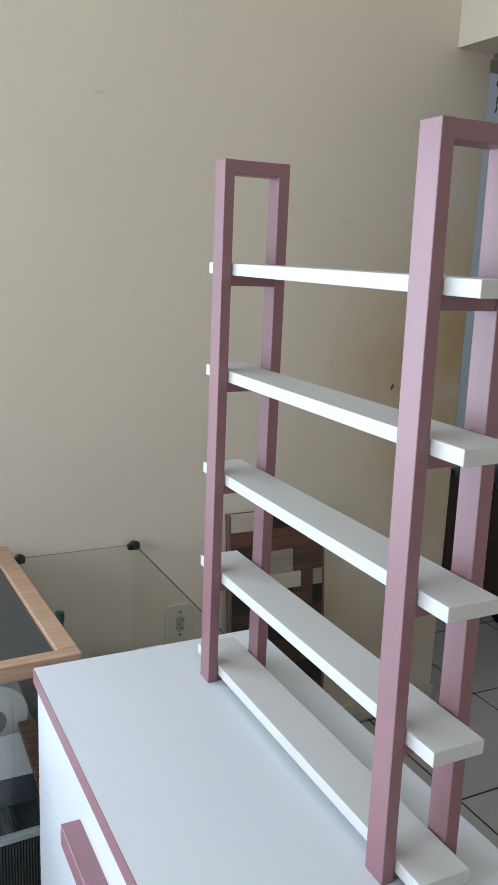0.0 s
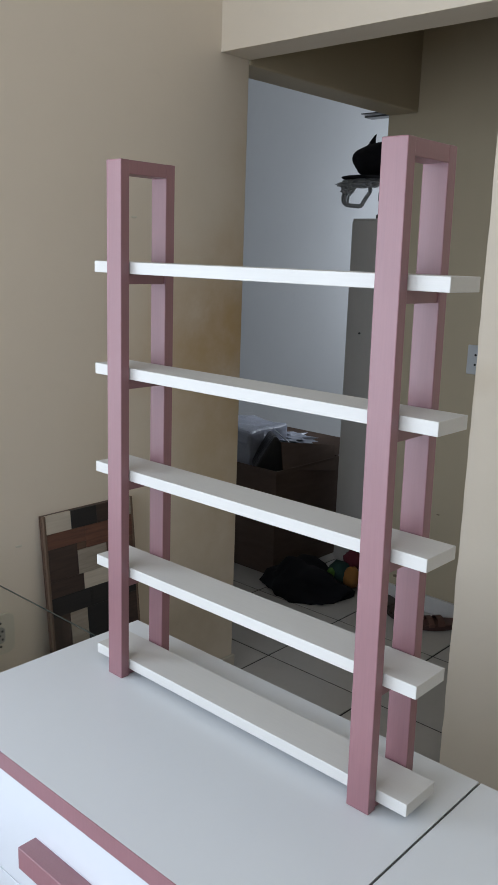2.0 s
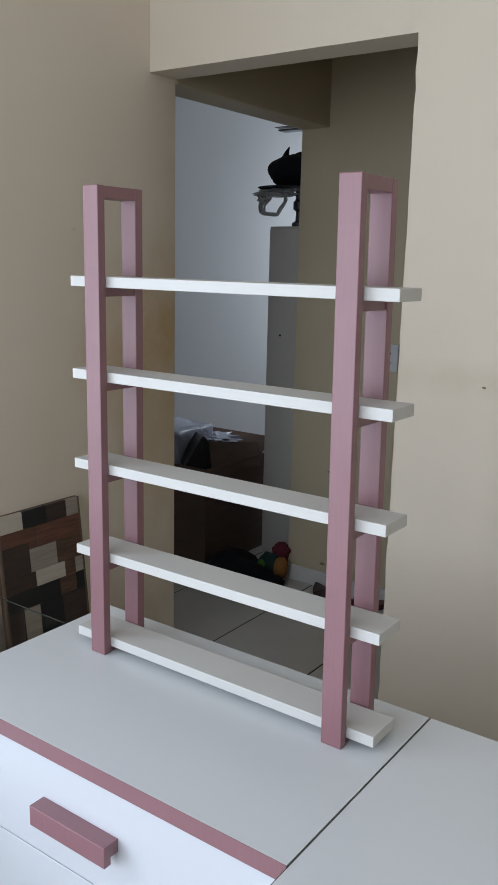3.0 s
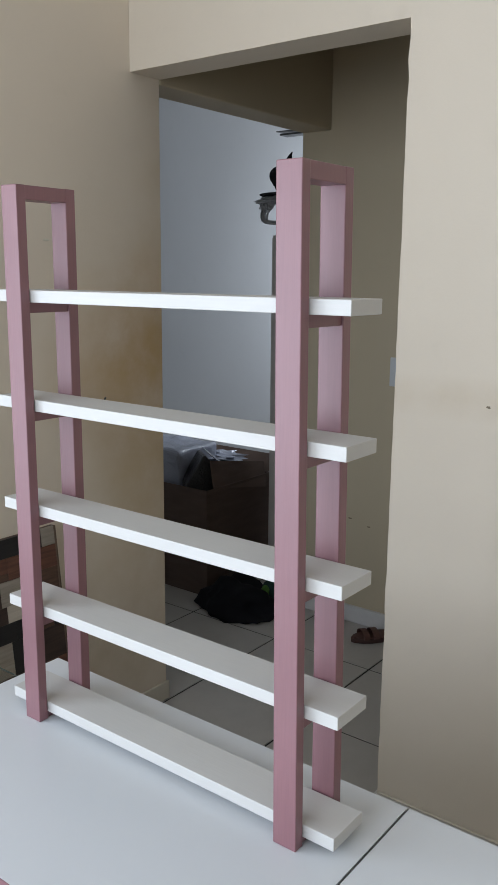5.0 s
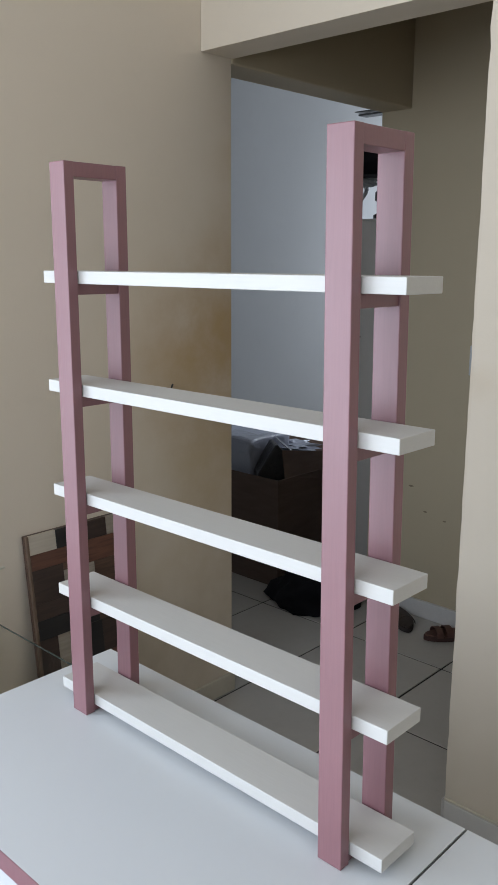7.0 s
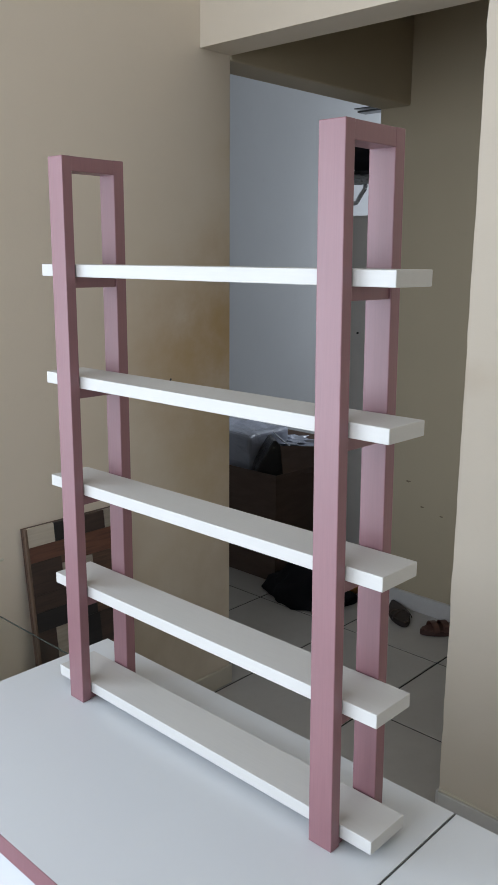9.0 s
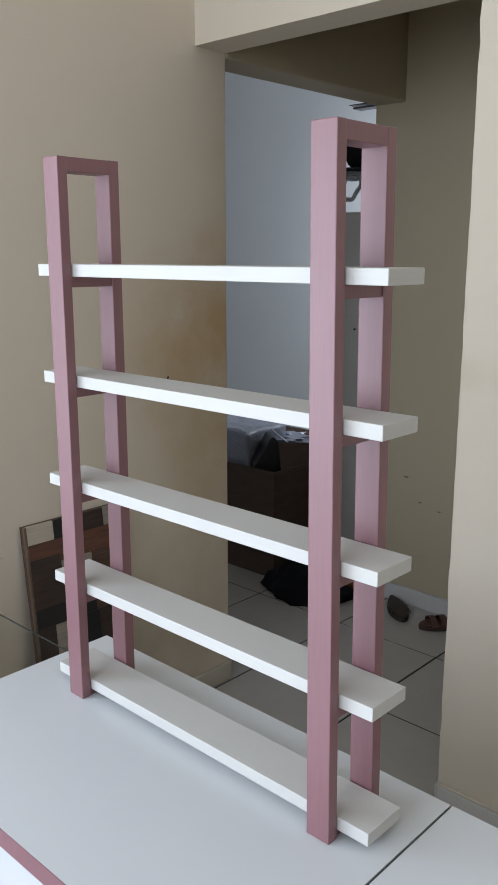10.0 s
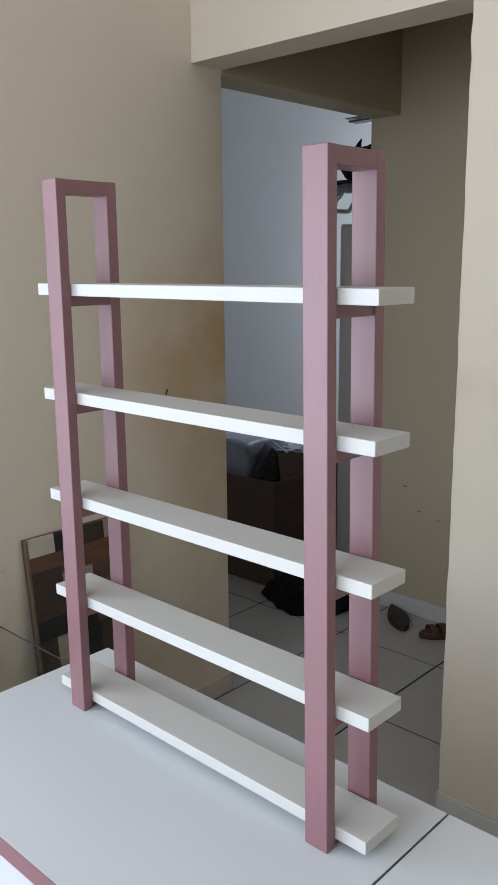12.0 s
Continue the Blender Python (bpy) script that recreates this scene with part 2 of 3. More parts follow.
def dresser(name, y0, y1, drawers, label):
    x0, x1 = (0.2785 if drawers else 0.19), 0.703
    d = thing(name, (0.47, (y0 + y1) / 2, 0), label, "dresser")
    part("top", slab((x0 - 0.0008, y0, DTOP - 0.026), (x1, y1, DTOP)), WHITE_TOP, d)
    part("edge_band", slab((x0 - 0.002, y0, DTOP - 0.027), (x0 - 0.0009, y1, DTOP - 0.0003)), PINK if drawers else WHITE_TOP, d, "dusty pink front edge band" if drawers else "")
    part("body", slab((x0 + 0.024, y0 + 0.002, 0.06), (x1 - 0.004, y1 - 0.002, DTOP - 0.0262), 0.001), WHITE_BODY, d)
    part("plinth", slab((x0 + 0.05, y0 + 0.004, 0), (x1 - 0.01, y1 - 0.004, 0.0598), 0.001), WHITE_BODY, d)
    if not drawers:
        # added dark strip, stands in for the shade between the two chests
        part("seam_shade", slab((x0 + 0.003, y1 + 0.0002, DTOP - 0.03), (x1 - 0.001, y1 + 0.0018, DTOP - 0.0012)), SEAM, d, "dark strip standing in for the shade in the dresser seam")
    zs = [DTOP - 0.028, 0.6165, 0.428, 0.245, 0.062]
    for a, b in zip(zs, zs[1:]):
        dr = part("drawer", slab((x0 + 0.005, y0 + 0.001, b + 0.0012), (x0 + 0.0236, y1 - 0.001, a - 0.0012), 0.001), WHITE_BODY, d)
        if drawers:
            mid, z = 0.960, a - (0.0755 if a > 0.7 else 0.057)
            bm = prism(((x0 - 0.0235, z - 0.034), (x0 - 0.0235, z), (x0 + 0.0052, z), (x0 + 0.0052, z - 0.022), (x0 - 0.010, z - 0.022), (x0 - 0.010, z - 0.034)),
                       1, mid - 0.0805, mid + 0.0805, 0.001)
            part("handle", bm, PINK, dr, "dusty pink wooden bar handle")
    return d


dresser("dresser", 0.5875, 1.316, True, "white chest of drawers with dusty pink edging and handles")
dresser("side_dresser", -0.20, 0.5840, False, "white chest standing beside the pink-edged dresser")


def shelf_unit():
    s = thing("shelf_unit", (0.585, 0.93, DTOP), "dusty pink ladder-sided shelf unit with five white boards on the dresser", "shelf")
    x0, x1, x2, x3 = 0.533, 0.5495, 0.6232, 0.6415
    top = DTOP + 0.838
    levels = (0.8365, 1.0015, 1.1675, 1.3330, 1.4960)
    for y0, y1 in ((0.657, 0.692), (1.157, 1.1915)):
        lean = 0.0125 if y0 < 1 else 0.0

        def up(bm):
            for v in bm.verts:
                v.co.y += lean * (v.co.z - DTOP)
            return bm
        side = part("side_frame", up(slab((x1 - 0.001, y0 + 0.0004, top - 0.0205), (x2 + 0.001, y1 - 0.0004, top - 0.0003), 0.001)), PINK, s)
        for a, b in ((x0, x1), (x2, x3)):
            part("post", up(slab((a, y0, DTOP), (b, y1, top), 0.0012)), PINK, side)
        for z in levels:
            low = max(z - 0.0155, DTOP + 0.0005)
            part("rung", up(slab((x1 - 0.001, y0 + 0.003, low), (x2 + 0.001, y1 - 0.003, z - 0.0002), 0.0008)), PINK, side)
    for z in levels:
        part("shelf_board", slab((0.551, 0.612, z), (0.6205, 1.2455, z + 0.0179), 0.0010), WHITE_SHELF, s, "white painted shelf board")
    return s


shelf_unit()



# ---- floor and skirting ----
PITCH, TX, TY = 0.463, 2.024, 1.619
floor = structure("floor", slab((-2.72, -2.72, -0.12), (4.47, 5.72, -0.0026)), GROUT, "large off-white glazed floor tiles with dark joints", "floor")
tile_bm = slab((0.0037, 0.0037, -0.01), (PITCH - 0.0037, PITCH - 0.0037, 0.0), 0.0006, 1)
tile_mesh = bpy.data.meshes.new("tile")
tile_bm.to_mesh(tile_mesh)
tile_bm.free()
tile_mesh.materials.append(TILE)
for i in range(-10, 6):
    for j in range(-9, 9):
        x, y = TX + i * PITCH, TY + j * PITCH
        if x < -2.72 or y < -2.72 or x + PITCH > 4.47 or y + PITCH > 5.72:
            continue
        t = new("tile", tile_mesh)
        t.location, t.parent = (x, y, random.uniform(-0.0006, 0.0002)), floor
structure("skirting_door_wall", slab((XD - 0.012, -2.6, 0), (XD - 0.0005, JAMB - 0.004, 0.079), 0.003), GREY_SKIRT, "greyed tile skirting along the doorway wall", "skirting")
structure("skirting_jamb", slab((XD - 0.002, JAMB + 0.0005, 0), (XI, JAMB + 0.009, 0.074), 0.002), GREY_SKIRT, "cream tile skirting inside the doorway", "skirting")
structure("skirting_caulk", slab((XD - 0.0105, -2.6, 0.0795), (XD - 0.0005, JAMB - 0.003, 0.0865), 0.003), SKIRT, "yellowed caulk line on top of the skirting", "trim")
structure("skirting_hall", slab((XH - 0.018, -2.6, 0), (XH - 0.0005, YI - 0.002, 0.076), 0.003), GREY_SKIRT, "pale grey tile skirting along the corridor wall", "skirting")
structure("skirting_left_wall", slab((-2.59, YL - 0.012, 0), (XI + 0.004, YL - 0.0005, 0.07), 0.003), SKIRT, "cream tile skirting along the stained wall", "skirting")


# ---- shared shapes ----
def lump(centre, radii, seed, rough=0.25, detail=3, freq=2.2, flat=None):
    """A crumpled, uneven lump."""
    bm = bmesh.new()
    bmesh.ops.create_icosphere(bm, subdivisions=detail, radius=1.0)
    for v in bm.verts:
        p = v.co.copy()
        k = 1 + rough * noise.noise(p * freq + Vector((seed, seed * 2.3, 0))) + 0.5 * rough * noise.noise(p * freq * 2.7 + Vector((0, seed, seed)))
        v.co = Vector([c + r * q * k for c, r, q in zip(centre, radii, p)])
        if flat is not None and v.co.z < flat:
            v.co.z = flat
    return bm


def tube(points, radius, sides=8):
    """A round bar along points."""
    bm = bmesh.new()
    pts = [Vector(p) for p in points]
    rings = []
    for i, p in enumerate(pts):
        d = (pts[min(i + 1, len(pts) - 1)] - pts[max(i - 1, 0)]).normalized()
        q = d.to_track_quat("Z", "Y")
        rings.append([bm.verts.new(p + q @ Vector((radius * math.cos(a), radius * math.sin(a), 0))) for a in [2 * math.pi * k / sides for k in range(sides)]])
    for a, b in zip(rings, rings[1:]):
        for k in range(sides):
            bm.faces.new((a[k], a[(k + 1) % sides], b[(k + 1) % sides], b[k]))
    bm.faces.new(rings[0][::-1])
    bm.faces.new(rings[-1])
    return bm


def spun_bottle(c):
    bm = bmesh.new()
    profile = ((0.016, 0.0), (0.018, 0.004), (0.018, 0.25), (0.010, 0.272), (0.010, 0.285), (0.012, 0.286), (0.012, 0.308))
    rings = [[bm.verts.new((c[0] + r * math.cos(a), c[1] + r * math.sin(a), c[2] + h)) for a in [2 * math.pi * k / 16 for k in range(16)]] for r, h in profile]
    for p, q in zip(rings, rings[1:]):
        for k in range(16):
            bm.faces.new((p[k], p[(k + 1) % 16], q[(k + 1) % 16], q[k]))
    bm.faces.new(rings[0][::-1])
    bm.faces.new(rings[-1])
    return bm


# ---- by the stained wall: mosaic board, outlet, glass case, counter ----
PALE_WOOD = wood("pale_wood", (0.56, 0.50, 0.42), (0.44, 0.385, 0.31))
GREY_WOOD = wood("greyed_wood", (0.36, 0.315, 0.26), (0.24, 0.205, 0.165))
BROWN_WOOD = wood("brown_wood", (0.15, 0.082, 0.052), (0.05, 0.028, 0.02))
RED_WOOD = wood("red_brown_wood", (0.17, 0.072, 0.044), (0.08, 0.034, 0.024))
DARK_WOOD = wood("dark_wood", (0.062, 0.037, 0.029), (0.028, 0.018, 0.015))
EDGE_WOOD = wood("worn_edge_wood", (0.20, 0.135, 0.095), (0.10, 0.065, 0.045), (40, 40, 3))
INK_WOOD = wood("blackened_wood", (0.018, 0.016, 0.017), (0.008, 0.008, 0.009))
OAK = wood("warm_orange_wood", (0.50, 0.33, 0.215), (0.34, 0.20, 0.12), (4, 45, 45), 0.42)


def mosaic_board():
    place = Vector((0.998, 2.086, 0.0))
    wide, high, lean = 0.325, 0.793, 0.105
    turn = Matrix.Translation(place + Vector((0, -math.sin(lean) * high, 0.0))) @ Matrix.Rotation(-lean, 4, "X")

    def laid(bm):
        bmesh.ops.transform(bm, matrix=turn, verts=bm.verts)
        return bm
    b = thing("mosaic_board", (1.16, 2.03, 0), "mosaic panel of dark and pale wood offcuts leaning against the wall", "wood panel")
    part("backing", laid(slab((0, 0, 0.0), (wide, 0.012, high), 0.001)), BROWN_WOOD, b)
    for x in (0, wide - 0.0075):
        part("edge_strip", laid(slab((x, -0.011, 0.0), (x + 0.0075, -0.0005, high), 0.001)), EDGE_WOOD, b, "worn brown edge strip")
    P, G, B, R, D, K = PALE_WOOD, GREY_WOOD, BROWN_WOOD, RED_WOOD, DARK_WOOD, INK_WOOD
    lo, hi = 0.0078, wide - 0.0078
    # bands from the top down: upper and lower edge, then the pieces by their right edges
    bands = ((0.0, 0.055, lo, hi, ((0.094, P), (0.186, K), (0.268, D), (hi, G))),
             (0.055, 0.100, lo, 0.141, ((0.141, R),)), (0.055, 0.122, 0.141, hi, ((hi, R),)),
             (0.100, 0.195, lo, 0.108, ((0.108, D),)), (0.100, 0.122, 0.108, 0.141, ((0.141, B),)),
             (0.122, 0.195, 0.108, hi, ((0.214, G), (hi, B))),
             (0.195, 0.245, lo, hi, ((0.124, D), (0.242, P), (0.285, B), (hi, G))),
             (0.245, 0.302, lo, hi, ((0.147, K), (0.214, K), (0.283, B), (hi, K))),
             (0.302, 0.403, lo, hi, ((0.067, D), (0.128, G), (0.22, K), (hi, D))),
             (0.403, 0.48, lo, hi, ((0.12, B), (0.24, D), (hi, R))), (0.48, 0.56, lo, hi, ((0.10, D), (0.2, B), (hi, K))),
             (0.56, 0.64, lo, hi, ((0.14, R), (0.22, P), (hi, D))), (0.64, high, lo, hi, ((0.1, B), (0.23, K), (hi, B))))
    for upper, lower, x, _, cells in bands:
        for e, mat in cells:
            part("block", laid(slab((x + 0.0003, -0.010 - random.uniform(0, 0.0015), high - lower + 0.0003), (e - 0.0003, -0.0005, high - upper - 0.0003), 0.0005, 1)), mat, b)
            x = e


mosaic_board()

PLATE = material("ivory_plastic", (0.62, 0.58, 0.48), 0.35)[0]


def rounded(cx, cz, w, h, r, y0, y1, n=6):
    pts = []
    for sx, sz, a0 in ((1, 1, 0), (-1, 1, 90), (-1, -1, 180), (1, -1, 270)):
        for k in range(n + 1):
            a = radians(a0 + 90 * k / n)
            pts.append((cx + sx * (w / 2 - r) + r * math.cos(a), cz + sz * (h / 2 - r) + r * math.sin(a)))
    return prism(pts, 1, y0, y1)


def wall_outlet():
    x, z = 0.861, 0.469
    o = thing("power_outlet", (x, YL, z), "ivory plastic double power outlet on the beige wall", "power outlet")
    part("plate", rounded(x, z, 0.090, 0.118, 0.022, YL - 0.009, YL - 0.0005), PLATE, o)
    part("insert", rounded(x, z, 0.026, 0.048, 0.012, YL - 0.0125, YL - 0.0092), material("grey_plastic", (0.34, 0.33, 0.30), 0.4)[0], o, "grey socket insert")
    for dx, dz in ((0, 0.036), (0, -0.034)):
        part("screw", cylinder((x + dx, YL - 0.0115, z + dz), (x + dx, YL - 0.0092, z + dz), 0.0036, sides=12), BLACK, o)
    for dz in (0.012, 0.0, -0.012):
        part("socket_hole", cylinder((x + (0.004 if dz else -0.004), YL - 0.0135, z + dz), (x + (0.004 if dz else -0.004), YL - 0.0124, z + dz), 0.0034, sides=12), BLACK, o)


wall_outlet()
tagged(mesh_object("nail", cylinder((1.556, YL + 0.002, 1.134), (1.558, YL - 0.006, 1.152), 0.0028, sides=10), CHROME_DARK), "small dark nail in the stained wall", "nail")
for x, z in ((0.933, 0.713), (0.62, 1.9), (1.35, 1.63)):
    tagged(mesh_object("plaster_chip", lump((x, YL, z), (0.012, 0.0015, 0.004), x * 9, 0.5, 2), PLATE), "pale chip in the wall paint", "paint chip")


EDGE_GLASS = material("dark_glass_edge", (0.035, 0.05, 0.045), 0.2)[0]
PALE_EDGE = material("pale_glass_edge", (0.19, 0.19, 0.16), 0.25)[0]


def glass_case():
    c = thing("glass_case", (0.56, 1.75, 0), "clear glass case with black corner connectors by the wall", "glass case")
    z0, z1 = 0.0, 0.735
    panes = (((0.403, 2.074, z0), (0.7115, 2.080, z1)), ((0.712, 1.335, z0), (0.718, 2.080, z1)))
    for i, (lo, hi) in enumerate(panes):
        g = part("glass_pane", slab(lo, hi), GLASS, c)
        g.visible_shadow = False
        if i == 0:
            part("pane_edge", slab((lo[0], lo[1] + 0.0015, z1 + 0.0002), (hi[0], hi[1] - 0.0015, z1 + 0.0010)), PALE_EDGE, g, "pale polished glass edge")
        else:
            part("pane_edge", slab((lo[0] + 0.0014, lo[1], z1 + 0.0002), (hi[0] - 0.0014, hi[1], z1 + 0.0014)), EDGE_GLASS, g, "dark polished glass edge")
    for x, y in ((0.715, 2.076), (0.404, 2.076)):
        bm = cylinder((x, y - 0.013, z1 + 0.004), (x, y + 0.013, z1 - 0.002), 0.011, sides=16)
        slab((x - 0.02, y - 0.010, z1 - 0.012), (x + 0.012, y + 0.009, z1 + 0.004), 0.003, 2, bm)
        part("connector", bm, BLACK, c, "black plastic corner connector")


glass_case()


def ribbed_black():
    m, n, l, b = material("ribbed_black_panel", (0.014, 0.015, 0.017), 0.45)
    w = n.new("ShaderNodeTexWave")
    l.new(coords(n, l), w.inputs["Vector"])
    w.inputs["Scale"].default_value = 55
    bump(n, l, b, w.outputs["Fac"], 0.8, 0.004)
    return m


def display_counter():
    d = thing("display_counter", (0.391, 1.424, 0), "wood-framed glass display counter with a ribbed black base", "display counter")
    x0, x1, y0, y1, z1 = -0.55, 0.391, 1.424, 2.056, 0.781
    z0 = z1 - 0.032
    for lo, hi in (((x0, y0, z0), (x1, y0 + 0.031, z1)), ((x0, y1 - 0.031, z0), (x1, y1, z1)),
                   ((x1 - 0.040, y0 + 0.0312, z0), (x1, y1 - 0.0312, z1)), ((x0, y0 + 0.0312, z0), (x0 + 0.04, y1 - 0.0312, z1))):
        part("top_rail", slab(lo, hi, 0.002), OAK, d, "warm orange wooden rail")
    m, n, l, b = material("dark_top_glass", (0.035, 0.042, 0.042), 0.12)
    part("top_panel", slab((x0 + 0.041, y0 + 0.032, z1 - 0.016), (x1 - 0.041, y1 - 0.032, z1 - 0.010)), m, d, "dark glass top panel")
    for lo, hi in (((x0 + 0.01, y0 + 0.010, 0.42), (0.262, y0 + 0.016, z0 - 0.001)), ((0.2625, y0 + 0.013, 0.42), (x1 - 0.008, y0 + 0.019, z0 - 0.001)),
                   ((x1 - 0.016, y0 + 0.02, 0.42), (x1 - 0.010, y1 - 0.012, z0 - 0.001))):
        g = part("glass_pane", slab(lo, hi), GLASS, d)
        g.visible_shadow = False
    part("bottom_track", slab((x0 + 0.01, y0 + 0.006, 0.408), (x1 - 0.006, y0 + 0.022, 0.4198), 0.001), material("grey_track", (0.32, 0.36, 0.36), 0.35)[0], d, "pale grey glass track")
    part("base", slab((x0 + 0.01, y0 + 0.008, 0), (x1 - 0.008, y1 - 0.01, 0.4078), 0.002), ribbed_black(), d, "ribbed black base")
    d.rotation_euler.z = radians(2.3)


display_counter()


def paper_roll():
    r = thing("paper_roll", (0.245, 1.62, 0.53), "white paper roll lying in the white tray", "paper roll")
    white = painted("soft_white_paper", (0.62, 0.63, 0.62), 0.8, (20, 20, 20), 0.03)
    part("paper", cylinder((0.245, 1.56, 0.600), (0.245, 1.67, 0.600), 0.070, sides=40), white, r)
    part("core", cylinder((0.245, 1.5575, 0.590), (0.245, 1.5595, 0.590), 0.027, sides=28), material("grey_card", (0.16, 0.17, 0.18), 0.8)[0], r, "grey cardboard core")


paper_roll()
TRAY_WHITE = painted("white_tray_plastic", (0.60, 0.64, 0.64), 0.4, (9, 9, 9), 0.02)
tray = thing("white_tray", (0.18, 1.62, 0.409), "white plastic tray inside the glass counter", "tray")
part("front_side", slab((0.02, 1.53, 0.477), (0.325, 1.534, 0.575), 0.001), TRAY_WHITE, tray)
part("rear_side", slab((0.02, 1.706, 0.477), (0.325, 1.71, 0.575), 0.001), TRAY_WHITE, tray)
part("end_side", slab((0.321, 1.5342, 0.477), (0.325, 1.7058, 0.575), 0.001), TRAY_WHITE, tray)
part("end_side", slab((0.02, 1.5342, 0.477), (0.024, 1.7058, 0.575), 0.001), TRAY_WHITE, tray)
part("tray_base", slab((0.0242, 1.5342, 0.477), (0.3208, 1.7058, 0.530), 0.001), TRAY_WHITE, tray)
part("tray_foot", slab((0.03, 1.536, 0.409), (0.318, 1.704, 0.4768), 0.002), material("slate_plastic", (0.05, 0.065, 0.075), 0.4)[0], tray, "dark slate foot")


def ribbed_stick():
    k = thing("ribbed_wood_block", (0.335, 1.5, 0.409), "leaning brown wooden block with notched sides", "wood block")
    a, b = Vector((0.349, 1.50, 0.415)), Vector((0.300, 1.50, 0.612))
    for i in range(15):
        q = a.lerp(b, (i + 0.5) / 15)
        part("rib", slab((q.x - 0.017, 1.487, q.z - 0.0062), (q.x + 0.017, 1.513, q.z + 0.0056), 0.0015, 1), BROWN_WOOD if i % 2 else RED_WOOD, k)


ribbed_stick()
sh = thing("case_shelf", (0.56, 1.75, 0), "pale plinth board inside the glass case", "shelf")
part("board", slab((0.43, 1.36, 0.30), (0.70, 2.06, 0.318), 0.002), GREY_WOOD, sh)
part("support", slab((0.44, 1.37, 0.0), (0.69, 2.05, 0.2998), 0.002), GREY_WOOD, sh)
bt = thing("blue_bottle", (0.475, 1.95, 0.318), "small teal plastic bottle in the glass case", "bottle")
part("bottle_body", spun_bottle((0.475, 1.95, 0.318)), material("teal_plastic", (0.03, 0.09, 0.10), 0.35)[0], bt)
wb = thing("small_carton", (0.765, 2.05, 0.0), "narrow pale paper carton standing against the wall", "carton")
part("carton_body", slab((0.726, 2.02, 0.0), (0.803, 2.085, 0.42), 0.002), TRAY_WHITE, wb)
rb = thing("brown_cloth", (0.62, 2.0, 0.318), "crumpled reddish brown cloth in the glass case", "cloth")
part("cloth", lump((0.64, 2.03, 0.355), (0.09, 0.03, 0.07), 41, 0.5, 3, 2.4, 0.3185), painted("rust_cloth", (0.20, 0.11, 0.075), 0.9, (20, 20, 20), 0.15), rb)


# ---- corridor and back room ----
def tall_cabinet():
    c = thing("tall_cabinet", (3.2, 2.37, 0), "tall plain grey metal cabinet in the back room", "cabinet")
    grey = painted("grey_cabinet_paint", (0.50, 0.475, 0.44), 0.45, (6, 6, 6), 0.05)
    part("body", slab((3.012, 2.246, 0.03), (3.40, 2.500, 1.717), 0.003), grey, c)
    dr = part("door", slab((2.998, 2.252, 0.05), (3.0118, 2.494, 1.705), 0.002), grey, c)
    part("lock", cylinder((2.992, 2.415, 1.19), (2.9975, 2.415, 1.19), 0.005, sides=12), BLACK, dr, "small black lock")
    part("plinth", slab((3.02, 2.25, 0), (3.39, 2.488, 0.0298)), BLACK, c)


tall_cabinet()


def spun(profile, centre, sides=28):
    """A turned shape from (radius, height) pairs."""
    bm = bmesh.new()
    rings = [[bm.verts.new((centre[0] + r * math.cos(a), centre[1] + r * math.sin(a), centre[2] + h)) for a in [2 * math.pi * k / sides for k in range(sides)]] for r, h in profile]
    for p, q in zip(rings, rings[1:]):
        for k in range(sides):
            bm.faces.new((p[k], p[(k + 1) % sides], q[(k + 1) % sides], q[k]))
    bm.faces.new(rings[0][::-1])
    bm.faces.new(rings[-1])
    bmesh.ops.recalc_face_normals(bm, faces=bm.faces)
    return bm


FELT = material("black_felt", (0.010, 0.010, 0.012), 0.95)[0]
FELT.node_tree.nodes["Principled BSDF"].inputs["Specular IOR Level"].default_value = 0.15


def hat_stand():
    h = thing("hat_on_stand", (3.12, 2.42, 1.717), "black brimmed hat on a small stand on the grey cabinet", "hat")
    c = (3.12, 2.44, 1.717)
    part("stand", spun(((0.035, 0.0), (0.035, 0.02), (0.018, 0.03), (0.016, 0.075), (0.030, 0.085), (0.030, 0.12), (0.02, 0.13), (0.02, 0.17)), (3.12, 2.405, 1.7172), 20), BLACK, h, "black bottle-like stand")
    part("brim", spun(((0.06, 0.186), (0.15, 0.184), (0.178, 0.1855), (0.178, 0.188), (0.15, 0.188), (0.06, 0.194)), c, 48), FELT, h)
    part("crown", lump((3.12, 2.440, 1.982), (0.122, 0.128, 0.082), 3, 0.10, 4, 1.6, 1.902), FELT, h, smooth=True)
    horn = [(3.12, 2.495 - 0.022 * (k / 8) ** 2, 2.035 + 0.066 * k / 8) for k in range(9)]
    bm = bmesh.new()
    for k in range(8):
        cylinder(horn[k], horn[k + 1], 0.026 - 0.003 * k, 0.023 - 0.003 * k, 12, bm)
    part("peak", bm, FELT, h, smooth=True)
    part("knob", lump((3.12, 2.40, 2.055), (0.03, 0.045, 0.018), 5, 0.3, 3), FELT, h, smooth=True)


hat_stand()


